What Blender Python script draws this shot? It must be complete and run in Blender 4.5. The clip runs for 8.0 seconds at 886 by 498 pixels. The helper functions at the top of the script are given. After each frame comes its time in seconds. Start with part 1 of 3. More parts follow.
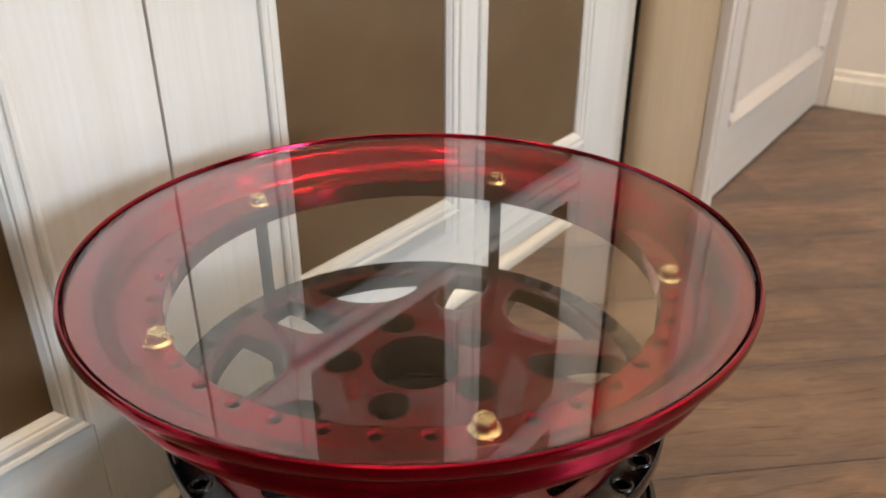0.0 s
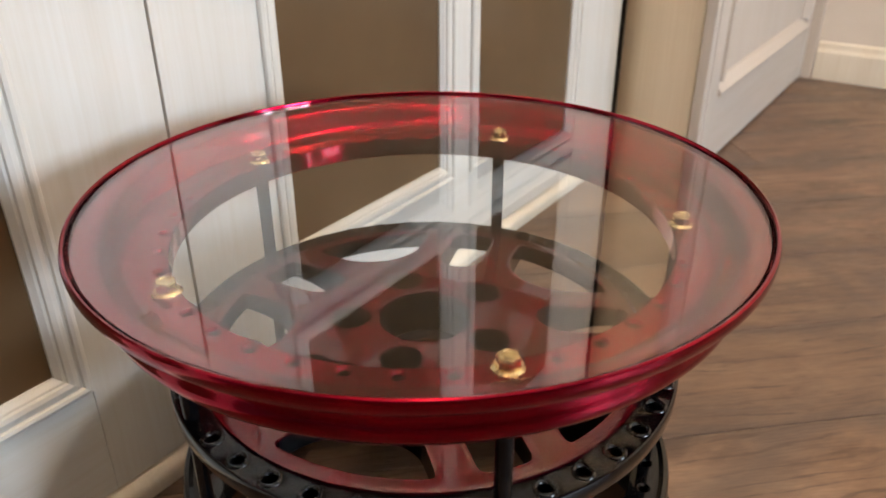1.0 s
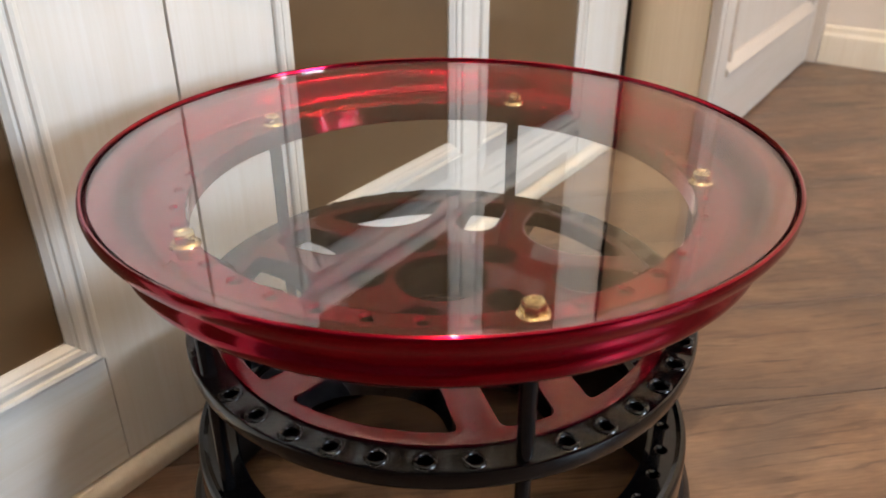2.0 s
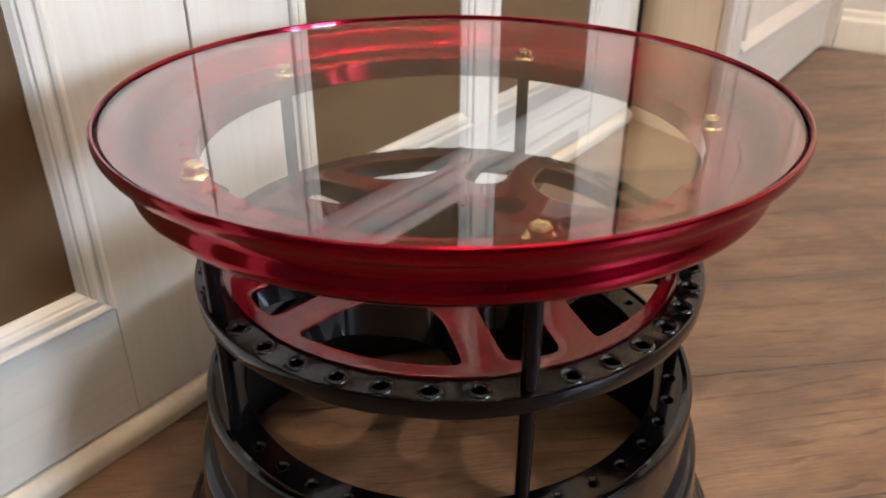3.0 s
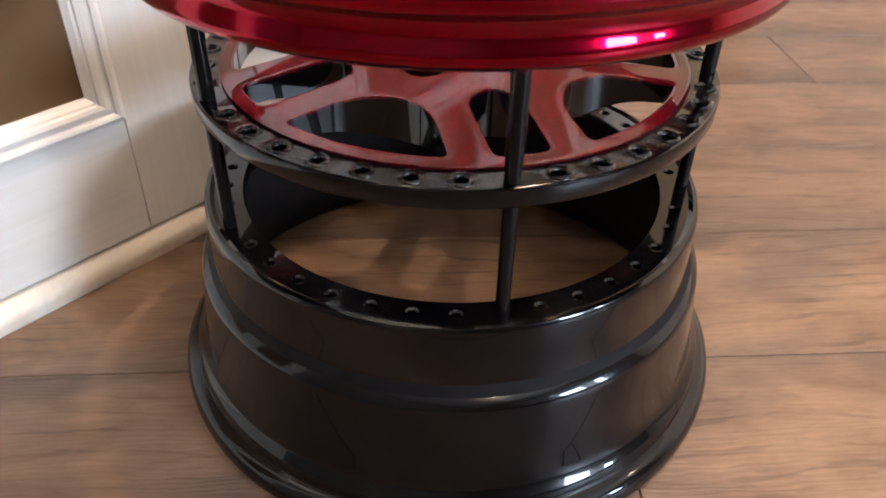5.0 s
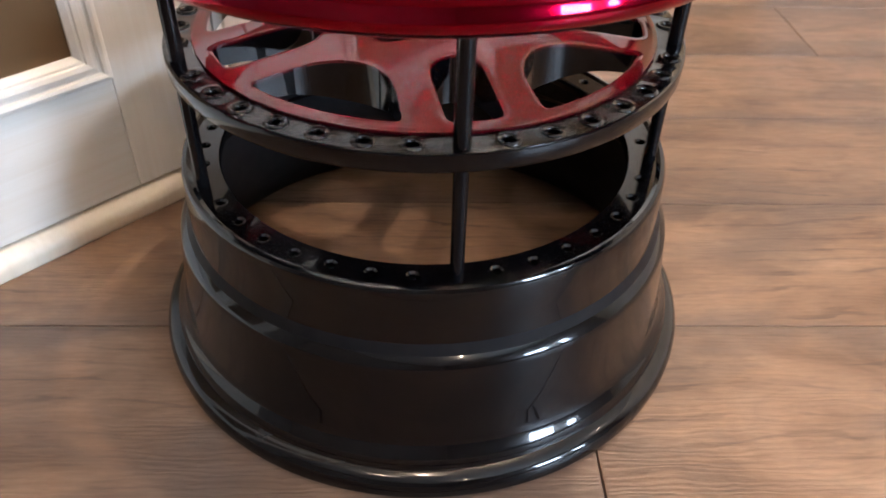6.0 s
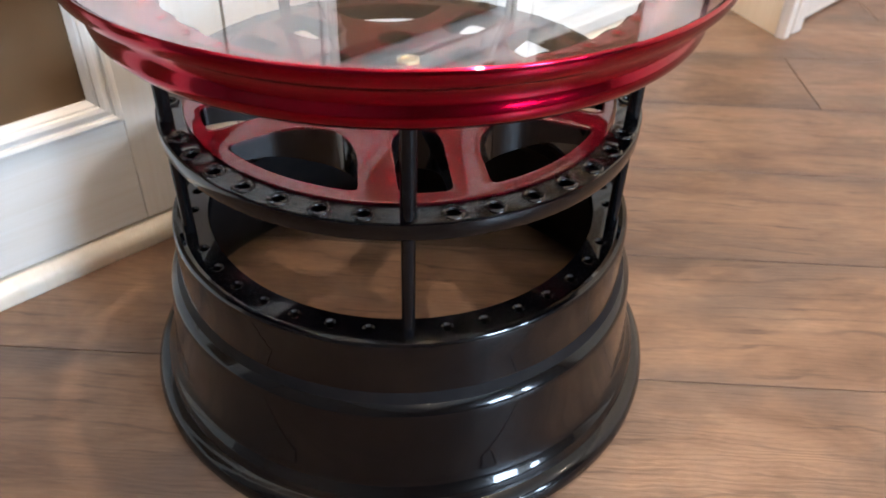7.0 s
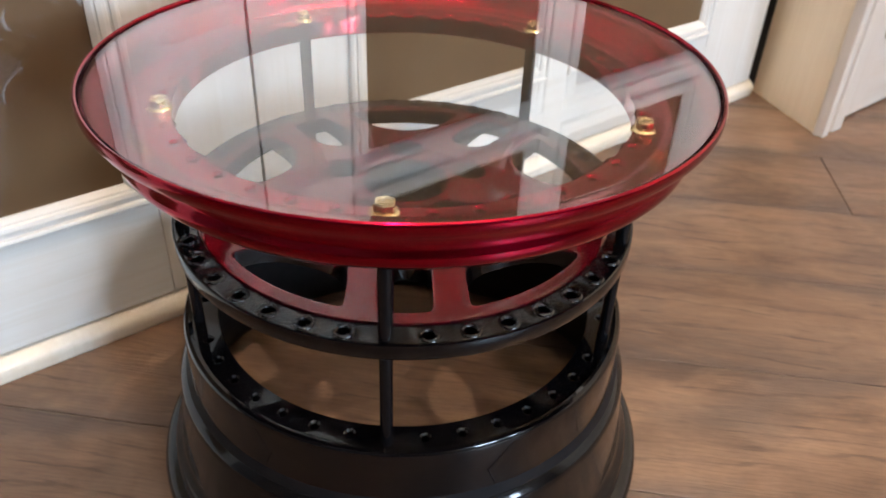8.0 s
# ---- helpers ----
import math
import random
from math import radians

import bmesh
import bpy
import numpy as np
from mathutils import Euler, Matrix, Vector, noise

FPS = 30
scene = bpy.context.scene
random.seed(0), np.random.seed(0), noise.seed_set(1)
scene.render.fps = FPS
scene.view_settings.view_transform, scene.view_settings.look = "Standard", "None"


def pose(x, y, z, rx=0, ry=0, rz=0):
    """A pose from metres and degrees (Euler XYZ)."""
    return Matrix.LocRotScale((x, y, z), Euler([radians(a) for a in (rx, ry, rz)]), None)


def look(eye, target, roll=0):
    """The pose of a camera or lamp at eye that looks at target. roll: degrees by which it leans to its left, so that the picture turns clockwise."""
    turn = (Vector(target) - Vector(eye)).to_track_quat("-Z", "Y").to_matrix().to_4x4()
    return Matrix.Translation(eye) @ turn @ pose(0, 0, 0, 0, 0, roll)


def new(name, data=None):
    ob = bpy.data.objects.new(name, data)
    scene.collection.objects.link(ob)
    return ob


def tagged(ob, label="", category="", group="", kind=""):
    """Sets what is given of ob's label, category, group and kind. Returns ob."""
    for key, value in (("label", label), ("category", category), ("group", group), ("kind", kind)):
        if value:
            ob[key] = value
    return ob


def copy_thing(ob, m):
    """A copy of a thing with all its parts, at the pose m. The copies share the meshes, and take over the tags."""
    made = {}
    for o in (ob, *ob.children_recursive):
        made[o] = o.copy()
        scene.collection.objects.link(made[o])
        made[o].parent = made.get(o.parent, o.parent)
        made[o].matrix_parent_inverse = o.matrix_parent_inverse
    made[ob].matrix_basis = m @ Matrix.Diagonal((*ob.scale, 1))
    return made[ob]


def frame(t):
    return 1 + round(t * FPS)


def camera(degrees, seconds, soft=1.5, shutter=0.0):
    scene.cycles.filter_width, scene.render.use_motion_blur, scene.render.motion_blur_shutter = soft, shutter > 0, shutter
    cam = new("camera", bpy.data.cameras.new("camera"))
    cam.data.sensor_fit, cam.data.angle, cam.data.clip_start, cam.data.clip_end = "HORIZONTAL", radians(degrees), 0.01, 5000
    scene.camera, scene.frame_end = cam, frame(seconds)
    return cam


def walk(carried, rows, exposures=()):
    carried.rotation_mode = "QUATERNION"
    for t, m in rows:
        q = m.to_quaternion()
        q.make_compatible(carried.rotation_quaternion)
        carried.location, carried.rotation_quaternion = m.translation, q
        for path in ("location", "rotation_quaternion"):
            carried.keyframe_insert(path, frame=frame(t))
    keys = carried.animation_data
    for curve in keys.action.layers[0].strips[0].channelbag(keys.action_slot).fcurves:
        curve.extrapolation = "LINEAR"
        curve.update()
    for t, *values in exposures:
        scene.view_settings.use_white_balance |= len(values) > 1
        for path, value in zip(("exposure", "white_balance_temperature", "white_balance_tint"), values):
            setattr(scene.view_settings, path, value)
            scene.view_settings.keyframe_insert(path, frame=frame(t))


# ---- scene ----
cam = camera(59.63, 8.0, soft=1.7)
cam.data.dof.use_dof, cam.data.dof.focus_distance, cam.data.dof.aperture_fstop = True, 0.55, 10.0
ROWS = [
    (0.0, -0.1009, -0.5145, 0.6653, 63.24, 0.01, -13.49),
    (0.5, -0.1099, -0.5131, 0.6495, 62.59, 0.11, -14.47),
    (1.0, -0.1228, -0.5139, 0.6378, 62.20, 0.16, -15.10),
    (1.5, -0.1334, -0.5143, 0.6255, 61.84, 0.14, -15.25),
    (3.0, -0.1400, -0.5377, 0.5798, 61.31, -0.05, -14.01),
    (3.5, -0.1351, -0.5489, 0.5581, 60.26, -0.32, -13.09),
    (4.0, -0.1277, -0.5543, 0.5398, 58.15, -0.49, -11.97),
    (4.5, -0.1195, -0.5588, 0.5246, 55.84, -0.73, -10.72),
    (5.0, -0.1075, -0.5657, 0.5196, 53.33, -0.98, -9.44),
    (6.5, -0.0408, -0.5946, 0.5432, 50.70, -1.37, -5.83),
    (7.0, -0.0108, -0.6018, 0.5779, 51.90, -1.54, -3.56),
    (7.5, 0.0169, -0.6042, 0.6066, 54.03, -1.66, -1.19),
    (8.0, 0.0404, -0.5950, 0.6366, 55.39, -1.98, 1.87),
]
# seconds, stops, kelvin, tint: the camera opens up and turns cooler as it sinks to the black barrel
EXPOSURES = [(0.0, -0.06, 6400, 10), (1.5, 0.04, 6350, 11), (3.0, 0.19, 6300, 12), (3.5, 0.29, 6250, 12), (4.0, 0.46, 6200, 13), (4.5, 0.64, 6150, 14), (5.0, 0.80, 6100, 15),
             (6.5, 0.84, 5850, 12), (7.0, 0.74, 5800, 11), (7.5, 0.58, 5800, 10), (8.0, 0.42, 5950, 11)]
walk(cam, [(t, pose(x, y, z, rx, ry, rz)) for t, x, y, z, rx, ry, rz in ROWS], EXPOSURES)

# ---- light ----
# the closet wall runs along s, at 40 degrees to the x axis; n points through it, away from the room
TURN = 40.0
WALLS = pose(0, 0, 0, 0, 0, TURN)


def sn(s, n, z):
    return WALLS @ Vector((s, n, z))


world = bpy.data.worlds.new("world")
scene.world = world
world.use_nodes = True
sky = world.node_tree.nodes.new("ShaderNodeTexSky")
sky.sky_type = "NISHITA"
sky.sun_disc = False
sky.sun_elevation, sky.sun_rotation = radians(35), radians(200)
world.node_tree.links.new(sky.outputs[0], world.node_tree.nodes["Background"].inputs[0])
world.node_tree.nodes["Background"].inputs[1].default_value = 0.12


def area_lamp(name, place, aim, sx, sy, watts, colour, shape="RECTANGLE"):
    data = bpy.data.lights.new(name, "AREA")
    data.shape, data.size, data.size_y = shape, sx, sy
    data.energy, data.color = watts, colour
    ob = new(name, data)
    ob.matrix_world = look(place, aim)
    return ob


WIN_S, WIN_Z, WIN_N, WIN_W, WIN_H = 0.22, 1.20, -3.6, 1.34, 1.06
area_lamp("window_daylight", sn(WIN_S, WIN_N - 0.16, WIN_Z), sn(WIN_S, 0, WIN_Z), WIN_W, WIN_H, 192, (0.70, 0.85, 1.0))
# a row of small spots along the closet, the one beside the table the brightest; two more, further into the room, are
# added fill
BRIGHT_LAMPS = [(0.684, -0.231)]
SOFT_AND_FILL_LAMPS = [(-1.03, -0.37), (-0.36, -0.35), (0.29, -0.44), (-1.30, -2.3), (1.40, -2.0)]

# ---- materials ----


def material(name, colour, rough=0.5, metal=0.0, coat=0.0, coat_rough=0.03, spec=0.5):
    m = bpy.data.materials.new(name)
    m.use_nodes = True
    b = m.node_tree.nodes["Principled BSDF"]
    b.inputs["Base Color"].default_value = (*colour, 1)
    b.inputs["Roughness"].default_value = rough
    b.inputs["Metallic"].default_value = metal
    b.inputs["Coat Weight"].default_value = coat
    b.inputs["Coat Roughness"].default_value = coat_rough
    b.inputs["Specular IOR Level"].default_value = spec
    return m


def noise_node(m, scale, detail=4.0, stretch=(1, 1, 1), rough=0.55, shift=None, distort=0.0):
    nt = m.node_tree
    tc = nt.nodes.new("ShaderNodeTexCoord")
    mp = nt.nodes.new("ShaderNodeMapping")
    mp.inputs["Scale"].default_value = stretch
    nt.links.new(tc.outputs["Object"], mp.inputs["Vector"])
    if shift:
        nt.links.new(shift, mp.inputs["Location"])
    nz = nt.nodes.new("ShaderNodeTexNoise")
    nz.inputs["Scale"].default_value, nz.inputs["Detail"].default_value = scale, detail
    nz.inputs["Roughness"].default_value, nz.inputs["Distortion"].default_value = rough, distort
    nt.links.new(mp.outputs[0], nz.inputs["Vector"])
    return nz.outputs["Fac"]


def ramp(m, fac, stops):
    r = m.node_tree.nodes.new("ShaderNodeValToRGB")
    while len(r.color_ramp.elements) < len(stops):
        r.color_ramp.elements.new(0.5)
    for e, (p, c) in zip(r.color_ramp.elements, stops):
        e.position, e.color = p, (*c, 1) if len(c) == 3 else c
    m.node_tree.links.new(fac, r.inputs[0])
    return r.outputs[0]


def bsdf(m):
    return m.node_tree.nodes["Principled BSDF"]


def mix_colour(m, a, b, fac, how="MIX"):
    x = m.node_tree.nodes.new("ShaderNodeMix")
    x.data_type, x.blend_type = "RGBA", how
    for sock, v in ((x.inputs[6], a), (x.inputs[7], b), (x.inputs[0], fac)):
        if isinstance(v, (int, float)):
            sock.default_value = v
        elif isinstance(v, tuple):
            sock.default_value = (*v, 1)
        else:
            m.node_tree.links.new(v, sock)
    return x.outputs[2]


def bump(m, fac, strength, distance):
    b = m.node_tree.nodes.new("ShaderNodeBump")
    b.inputs["Strength"].default_value, b.inputs["Distance"].default_value = strength, distance
    m.node_tree.links.new(fac, b.inputs["Height"])
    m.node_tree.links.new(b.outputs[0], bsdf(m).inputs["Normal"])


def link(m, out, socket):
    m.node_tree.links.new(out, bsdf(m).inputs[socket])


def gloss(m, lo, hi, scale=30):
    """Roughness that wanders between lo and hi, for smears and dust."""
    r = ramp(m, noise_node(m, scale, 5), [(0.35, (lo, lo, lo)), (0.7, (hi, hi, hi))])
    link(m, r, "Roughness")


def painted_wood(name, colour, grain_axis):
    m = material(name, colour, 0.42, spec=0.45)
    st = {"z": (1, 1, 0.035), "s": (0.035, 0.035, 1)}[grain_axis]
    g = noise_node(m, 170, 5, st, 0.65)
    broad = noise_node(m, 26, 3, st, 0.6)
    dark = tuple(c * k for c, k in zip(colour, (0.91, 0.88, 0.83)))
    c = mix_colour(m, ramp(m, g, [(0.36, dark), (0.62, colour)]), ramp(m, broad, [(0.35, dark), (0.65, colour)]), 0.5)
    link(m, c, "Base Color")
    bump(m, g, 0.12, 0.0006)
    return m


WHITE_V = painted_wood("white_grained_paint_upright", (0.71, 0.695, 0.655), "z")
WHITE_H = painted_wood("white_grained_paint_level", (0.71, 0.695, 0.655), "s")
WHITE_TRIM = painted_wood("white_trim_paint", (0.80, 0.765, 0.70), "z")
# white paint of door_3 and its casings, with warm light put into the colour
WARM_LIT_V = painted_wood("warm_lit_white_upright", (0.60, 0.53, 0.465), "z")
WARM_LIT_H = painted_wood("warm_lit_white_level", (0.60, 0.53, 0.465), "s")
# cream jamb paint, tanned and brightened to hold the warm light on it
WARM_LIT_CREAM = painted_wood("warm_lit_cream_jamb", (0.86, 0.72, 0.54), "z")
CREAM = painted_wood("cream_paint", (0.82, 0.745, 0.62), "z")

# unseen walls, coloured dark so that the gloss mirrors a dim room
DIM = material("dimmed_unseen_wall", (0.24, 0.21, 0.18), 0.8)
link(DIM, ramp(DIM, noise_node(DIM, 5, 5), [(0.3, (0.13, 0.118, 0.105)), (0.7, (0.16, 0.145, 0.13))]), "Base Color")

CEIL = material("beige_ceiling_paint", (0.78, 0.76, 0.72), 0.9)
bump(CEIL, noise_node(CEIL, 200, 3), 0.1, 0.001)

# plaster whose colour carries the warm light at the right of the room
PLASTER = material("warm_lit_plaster", (0.78, 0.74, 0.68), 0.85)
link(PLASTER, ramp(PLASTER, noise_node(PLASTER, 6, 5), [(0.3, (0.66, 0.58, 0.49)), (0.7, (0.71, 0.63, 0.54))]), "Base Color")
bump(PLASTER, noise_node(PLASTER, 240, 3), 0.15, 0.001)

BROWN_GLASS = material("bronze_backed_glass", (0.17, 0.115, 0.062), 0.4, coat=0.4, coat_rough=0.015, spec=0.2)
link(BROWN_GLASS, ramp(BROWN_GLASS, noise_node(BROWN_GLASS, 5, 3), [(0.3, (0.104, 0.062, 0.030)), (0.7, (0.132, 0.081, 0.040))]), "Base Color")

# near-black of the plank seams, and of closet shade put into colour
SHADE_SEAM = material("near_black_shade_and_seam", (0.012, 0.011, 0.010), 0.7)

# candy paint: deep tinted metal under a clear coat
RED = material("candy_red_metallic", (0.31, 0.0003, 0.014), 0.14, metal=1.0, coat=0.3, coat_rough=0.012)
link(RED, ramp(RED, noise_node(RED, 1500, 2), [(0.35, (0.285, 0.0002, 0.013)), (0.7, (0.335, 0.0004, 0.017))]), "Base Color")
link(RED, ramp(RED, noise_node(RED, 9, 3), [(0.3, (0.115, 0.115, 0.115)), (0.7, (0.155, 0.155, 0.155))]), "Roughness")

RED_FACE = material("dark_red_gloss", (0.05, 0.001, 0.003), 0.04, spec=0.6)
link(RED_FACE, ramp(RED_FACE, noise_node(RED_FACE, 40, 3), [(0.35, (0.042, 0.0008, 0.0026)), (0.7, (0.050, 0.0011, 0.0034))]), "Base Color")
link(RED_FACE, ramp(RED_FACE, noise_node(RED_FACE, 12, 4), [(0.3, (0.02, 0.02, 0.02)), (0.7, (0.05, 0.05, 0.05))]), "Roughness")

BLACK = material("gloss_black_enamel", (0.0012, 0.0011, 0.0015), 0.16, coat=0.50, coat_rough=0.015, spec=0.15)
link(BLACK, ramp(BLACK, noise_node(BLACK, 7, 4), [(0.3, (0.13, 0.13, 0.13)), (0.75, (0.20, 0.20, 0.20))]), "Roughness")
link(BLACK, ramp(BLACK, noise_node(BLACK, 700, 2), [(0.72, (0.0011, 0.0010, 0.0014)), (0.82, (0.006, 0.0055, 0.005))]), "Base Color")
bump(BLACK, noise_node(BLACK, 70, 2), 0.025, 0.0005)

PRIMER = material("dull_black_primer", (0.006, 0.006, 0.0065), 0.55, spec=0.15)
link(PRIMER, ramp(PRIMER, noise_node(PRIMER, 60, 4), [(0.3, (0.004, 0.004, 0.0045)), (0.7, (0.010, 0.009, 0.009))]), "Base Color")

SATIN = material("black_rod_enamel", (0.003, 0.003, 0.0036), 0.18, spec=0.26)
link(SATIN, ramp(SATIN, noise_node(SATIN, 60, 4), [(0.3, (0.15, 0.15, 0.15)), (0.75, (0.26, 0.26, 0.26))]), "Roughness")

GOLD = material("yellow_zinc_plate", (0.78, 0.55, 0.20), 0.22, metal=1.0)
link(GOLD, ramp(GOLD, noise_node(GOLD, 180, 3), [(0.3, (0.66, 0.50, 0.22)), (0.7, (0.82, 0.70, 0.42))]), "Base Color")
gloss(GOLD, 0.16, 0.32, 150)

GLASS = material("clear_table_glass", (0.97, 0.99, 0.98), 0.0)
bsdf(GLASS).inputs["Transmission Weight"].default_value = 1.0
bsdf(GLASS).inputs["IOR"].default_value = 1.57



def lit_globe(name, strength):
    m = material(name, (1, 0.9, 0.75), 0.4)
    bsdf(m).inputs["Emission Color"].default_value = (1.0, 0.75, 0.51, 1)
    bsdf(m).inputs["Emission Strength"].default_value = strength
    return m


BULB = lit_globe("lit_bulb", 1950)
SOFT_BULB = lit_globe("dimmed_bulb", 390)

# oak-look laminate: warm brown ground, smoky grey figure, dark broken grain lines, knots
PW, PL = 0.2030, 1.285
WOOD = material("brown_oak_laminate", (0.16, 0.095, 0.06), 0.42, spec=0.45)
nt = WOOD.node_tree
info = nt.nodes.new("ShaderNodeObjectInfo")
far = nt.nodes.new("ShaderNodeVectorMath")
far.operation = "MULTIPLY"
comb = nt.nodes.new("ShaderNodeCombineXYZ")
for i in range(3):
    nt.links.new(info.outputs["Random"], comb.inputs[i])
nt.links.new(comb.outputs[0], far.inputs[0])
far.inputs[1].default_value = (37, 91, 13)
shift = far.outputs[0]


def wood_wave(scale, distortion, detail_scale, along):
    w = nt.nodes.new("ShaderNodeTexWave")
    w.wave_type, w.bands_direction = "BANDS", "Y"
    w.inputs["Scale"].default_value, w.inputs["Distortion"].default_value = scale, distortion
    w.inputs["Detail"].default_value, w.inputs["Detail Scale"].default_value = 4, detail_scale
    w.inputs["Detail Roughness"].default_value = 0.6
    tc, mp = nt.nodes.new("ShaderNodeTexCoord"), nt.nodes.new("ShaderNodeMapping")
    mp.inputs["Scale"].default_value = (along, 1, 1)
    nt.links.new(tc.outputs["Object"], mp.inputs["Vector"])
    nt.links.new(shift, mp.inputs["Location"])
    nt.links.new(mp.outputs[0], w.inputs["Vector"])
    return w.outputs["Fac"]


def calc(how, a, b):
    n = nt.nodes.new("ShaderNodeMath")
    n.operation = how
    for sock, v in zip(n.inputs, (a, b)):
        if isinstance(v, (int, float)):
            sock.default_value = v
        else:
            nt.links.new(v, sock)
    return n.outputs[0]


pores = noise_node(WOOD, 330, 4, (0.09, 1, 1), 0.65, shift, 0.3)
streak = noise_node(WOOD, 20, 5, (0.30, 1, 1), 0.6, shift, 2.2)
broad = noise_node(WOOD, 7.5, 5, (0.42, 1, 1), 0.6, shift, 1.4)
smoke = noise_node(WOOD, 5.5, 6, (0.5, 1, 1), 0.62, shift, 0.9)
patch = noise_node(WOOD, 14, 4, (0.5, 1, 1), 0.6, shift, 0.5)
lines = wood_wave(13, 11.0, 0.9, 0.22)
rings = wood_wave(55, 16.0, 0.7, 0.20)
c = ramp(WOOD, broad, [(0.30, (0.094, 0.053, 0.032)), (0.46, (0.164, 0.098, 0.060)), (0.58, (0.204, 0.127, 0.080)), (0.74, (0.244, 0.165, 0.112))])
c = mix_colour(WOOD, c, ramp(WOOD, streak, [(0.34, (0.66, 0.63, 0.61)), (0.52, (1.0, 1.0, 1.0)), (0.70, (1.16, 1.13, 1.10))]), 0.6, "MULTIPLY")
# smoky grey-brown clouds, heavier along the long edges of each plank
tce, spl = nt.nodes.new("ShaderNodeTexCoord"), nt.nodes.new("ShaderNodeSeparateXYZ")
nt.links.new(tce.outputs["Object"], spl.inputs[0])
edge = calc("MULTIPLY", calc("ABSOLUTE", spl.outputs[1], 0), 2 / PW)
cloud = calc("ADD", calc("MULTIPLY", calc("POWER", edge, 5.0), 0.16), smoke)
grey = ramp(WOOD, cloud, [(0.48, (0, 0, 0)), (0.64, (1, 1, 1))])
c = mix_colour(WOOD, c, (0.090, 0.064, 0.051), calc("MULTIPLY", grey, 0.70))
# dark grain lines that come and go
mask = ramp(WOOD, patch, [(0.42, (0, 0, 0)), (0.62, (1, 1, 1))])
line = ramp(WOOD, lines, [(0.015, (1, 1, 1)), (0.09, (0, 0, 0))])
c = mix_colour(WOOD, c, (0.045, 0.026, 0.017), calc("MULTIPLY", calc("MULTIPLY", line, mask), 0.62))
c = mix_colour(WOOD, c, ramp(WOOD, rings, [(0.15, (0.80, 0.78, 0.76)), (0.6, (1.06, 1.05, 1.05))]), 0.35, "MULTIPLY")
c = mix_colour(WOOD, c, ramp(WOOD, pores, [(0.34, (0.72, 0.69, 0.67)), (0.52, (1.05, 1.05, 1.05))]), 0.3, "MULTIPLY")
vor = nt.nodes.new("ShaderNodeTexVoronoi")
vor.voronoi_dimensions = "2D"
vor.inputs["Scale"].default_value = 2.1
warp = nt.nodes.new("ShaderNodeVectorMath")
warp.operation = "MULTIPLY_ADD"
comb2 = nt.nodes.new("ShaderNodeCombineXYZ")
nt.links.new(broad, comb2.inputs[0])
nt.links.new(patch, comb2.inputs[1])
nt.links.new(comb2.outputs[0], warp.inputs[0])
warp.inputs[1].default_value = (0.30, 0.16, 0)
mpn = nt.nodes.new("ShaderNodeMapping")
mpn.inputs["Scale"].default_value = (0.55, 1, 1)
nt.links.new(tce.outputs["Object"], mpn.inputs["Vector"])
nt.links.new(shift, mpn.inputs["Location"])
nt.links.new(mpn.outputs[0], warp.inputs[2])
nt.links.new(warp.outputs[0], vor.inputs["Vector"])
knot = ramp(WOOD, vor.outputs["Distance"], [(0.015, (0.42, 0.42, 0.44)), (0.07, (0.62, 0.63, 0.66)), (0.15, (1, 1, 1))])
c = mix_colour(WOOD, c, knot, 0.85, "MULTIPLY")
piece = ramp(WOOD, info.outputs["Random"], [(0.0, (0.86, 0.86, 0.87)), (1.0, (1.12, 1.10, 1.07))])
c = mix_colour(WOOD, c, piece, 1.0, "MULTIPLY")
link(WOOD, c, "Base Color")
link(WOOD, ramp(WOOD, pores, [(0.3, (0.50, 0.50, 0.50)), (0.7, (0.30, 0.30, 0.30))]), "Roughness")
bump(WOOD, calc("ADD", rings, calc("MULTIPLY", pores, 0.7)), 0.30, 0.0005)

# ---- building helpers ----


def finish(bm, name, mats, parent=None, label="", smooth=None, m=None):
    if m is not None:
        bm.transform(m)
    bmesh.ops.recalc_face_normals(bm, faces=bm.faces)
    me = bpy.data.meshes.new(name)
    bm.to_mesh(me)
    bm.free()
    for mat in mats if isinstance(mats, (list, tuple)) else [mats]:
        me.materials.append(mat)
    if smooth is not None:
        me.shade_smooth()
        me.set_sharp_from_angle(angle=radians(smooth))
    ob = new(name, me)
    if parent:
        ob.parent = parent
    if label:
        ob["label"] = label
    return ob


def part(name, bm, mat, parent, label="", smooth=None, m=None):
    return finish(bm, name, mat, parent, label, smooth, m)


def box(x0, x1, y0, y1, z0, z1, bevel=0.0, bm=None):
    bm = bm or bmesh.new()
    made = bmesh.ops.create_cube(bm, size=1)["verts"]
    for v in made:
        v.co = Vector((x0 + (v.co.x + 0.5) * (x1 - x0), y0 + (v.co.y + 0.5) * (y1 - y0), z0 + (v.co.z + 0.5) * (z1 - z0)))
    if bevel:
        es = list({e for v in made for e in v.link_edges})
        bmesh.ops.bevel(bm, geom=es, offset=bevel, segments=2, affect="EDGES", profile=0.6)
    return bm


def revolve(profile, steps=160, closed=True, bm=None):
    """A solid of revolution about z from (radius, height) pairs."""
    bm = bm or bmesh.new()
    rings = []
    for k in range(steps):
        a = 2 * math.pi * k / steps
        rings.append([bm.verts.new((r * math.cos(a), r * math.sin(a), z)) for r, z in profile])
    n = len(profile)
    for k in range(steps):
        p, q = rings[k], rings[(k + 1) % steps]
        for i in range(n if closed else n - 1):
            j = (i + 1) % n
            bm.faces.new((p[i], q[i], q[j], p[j]))
    return bm


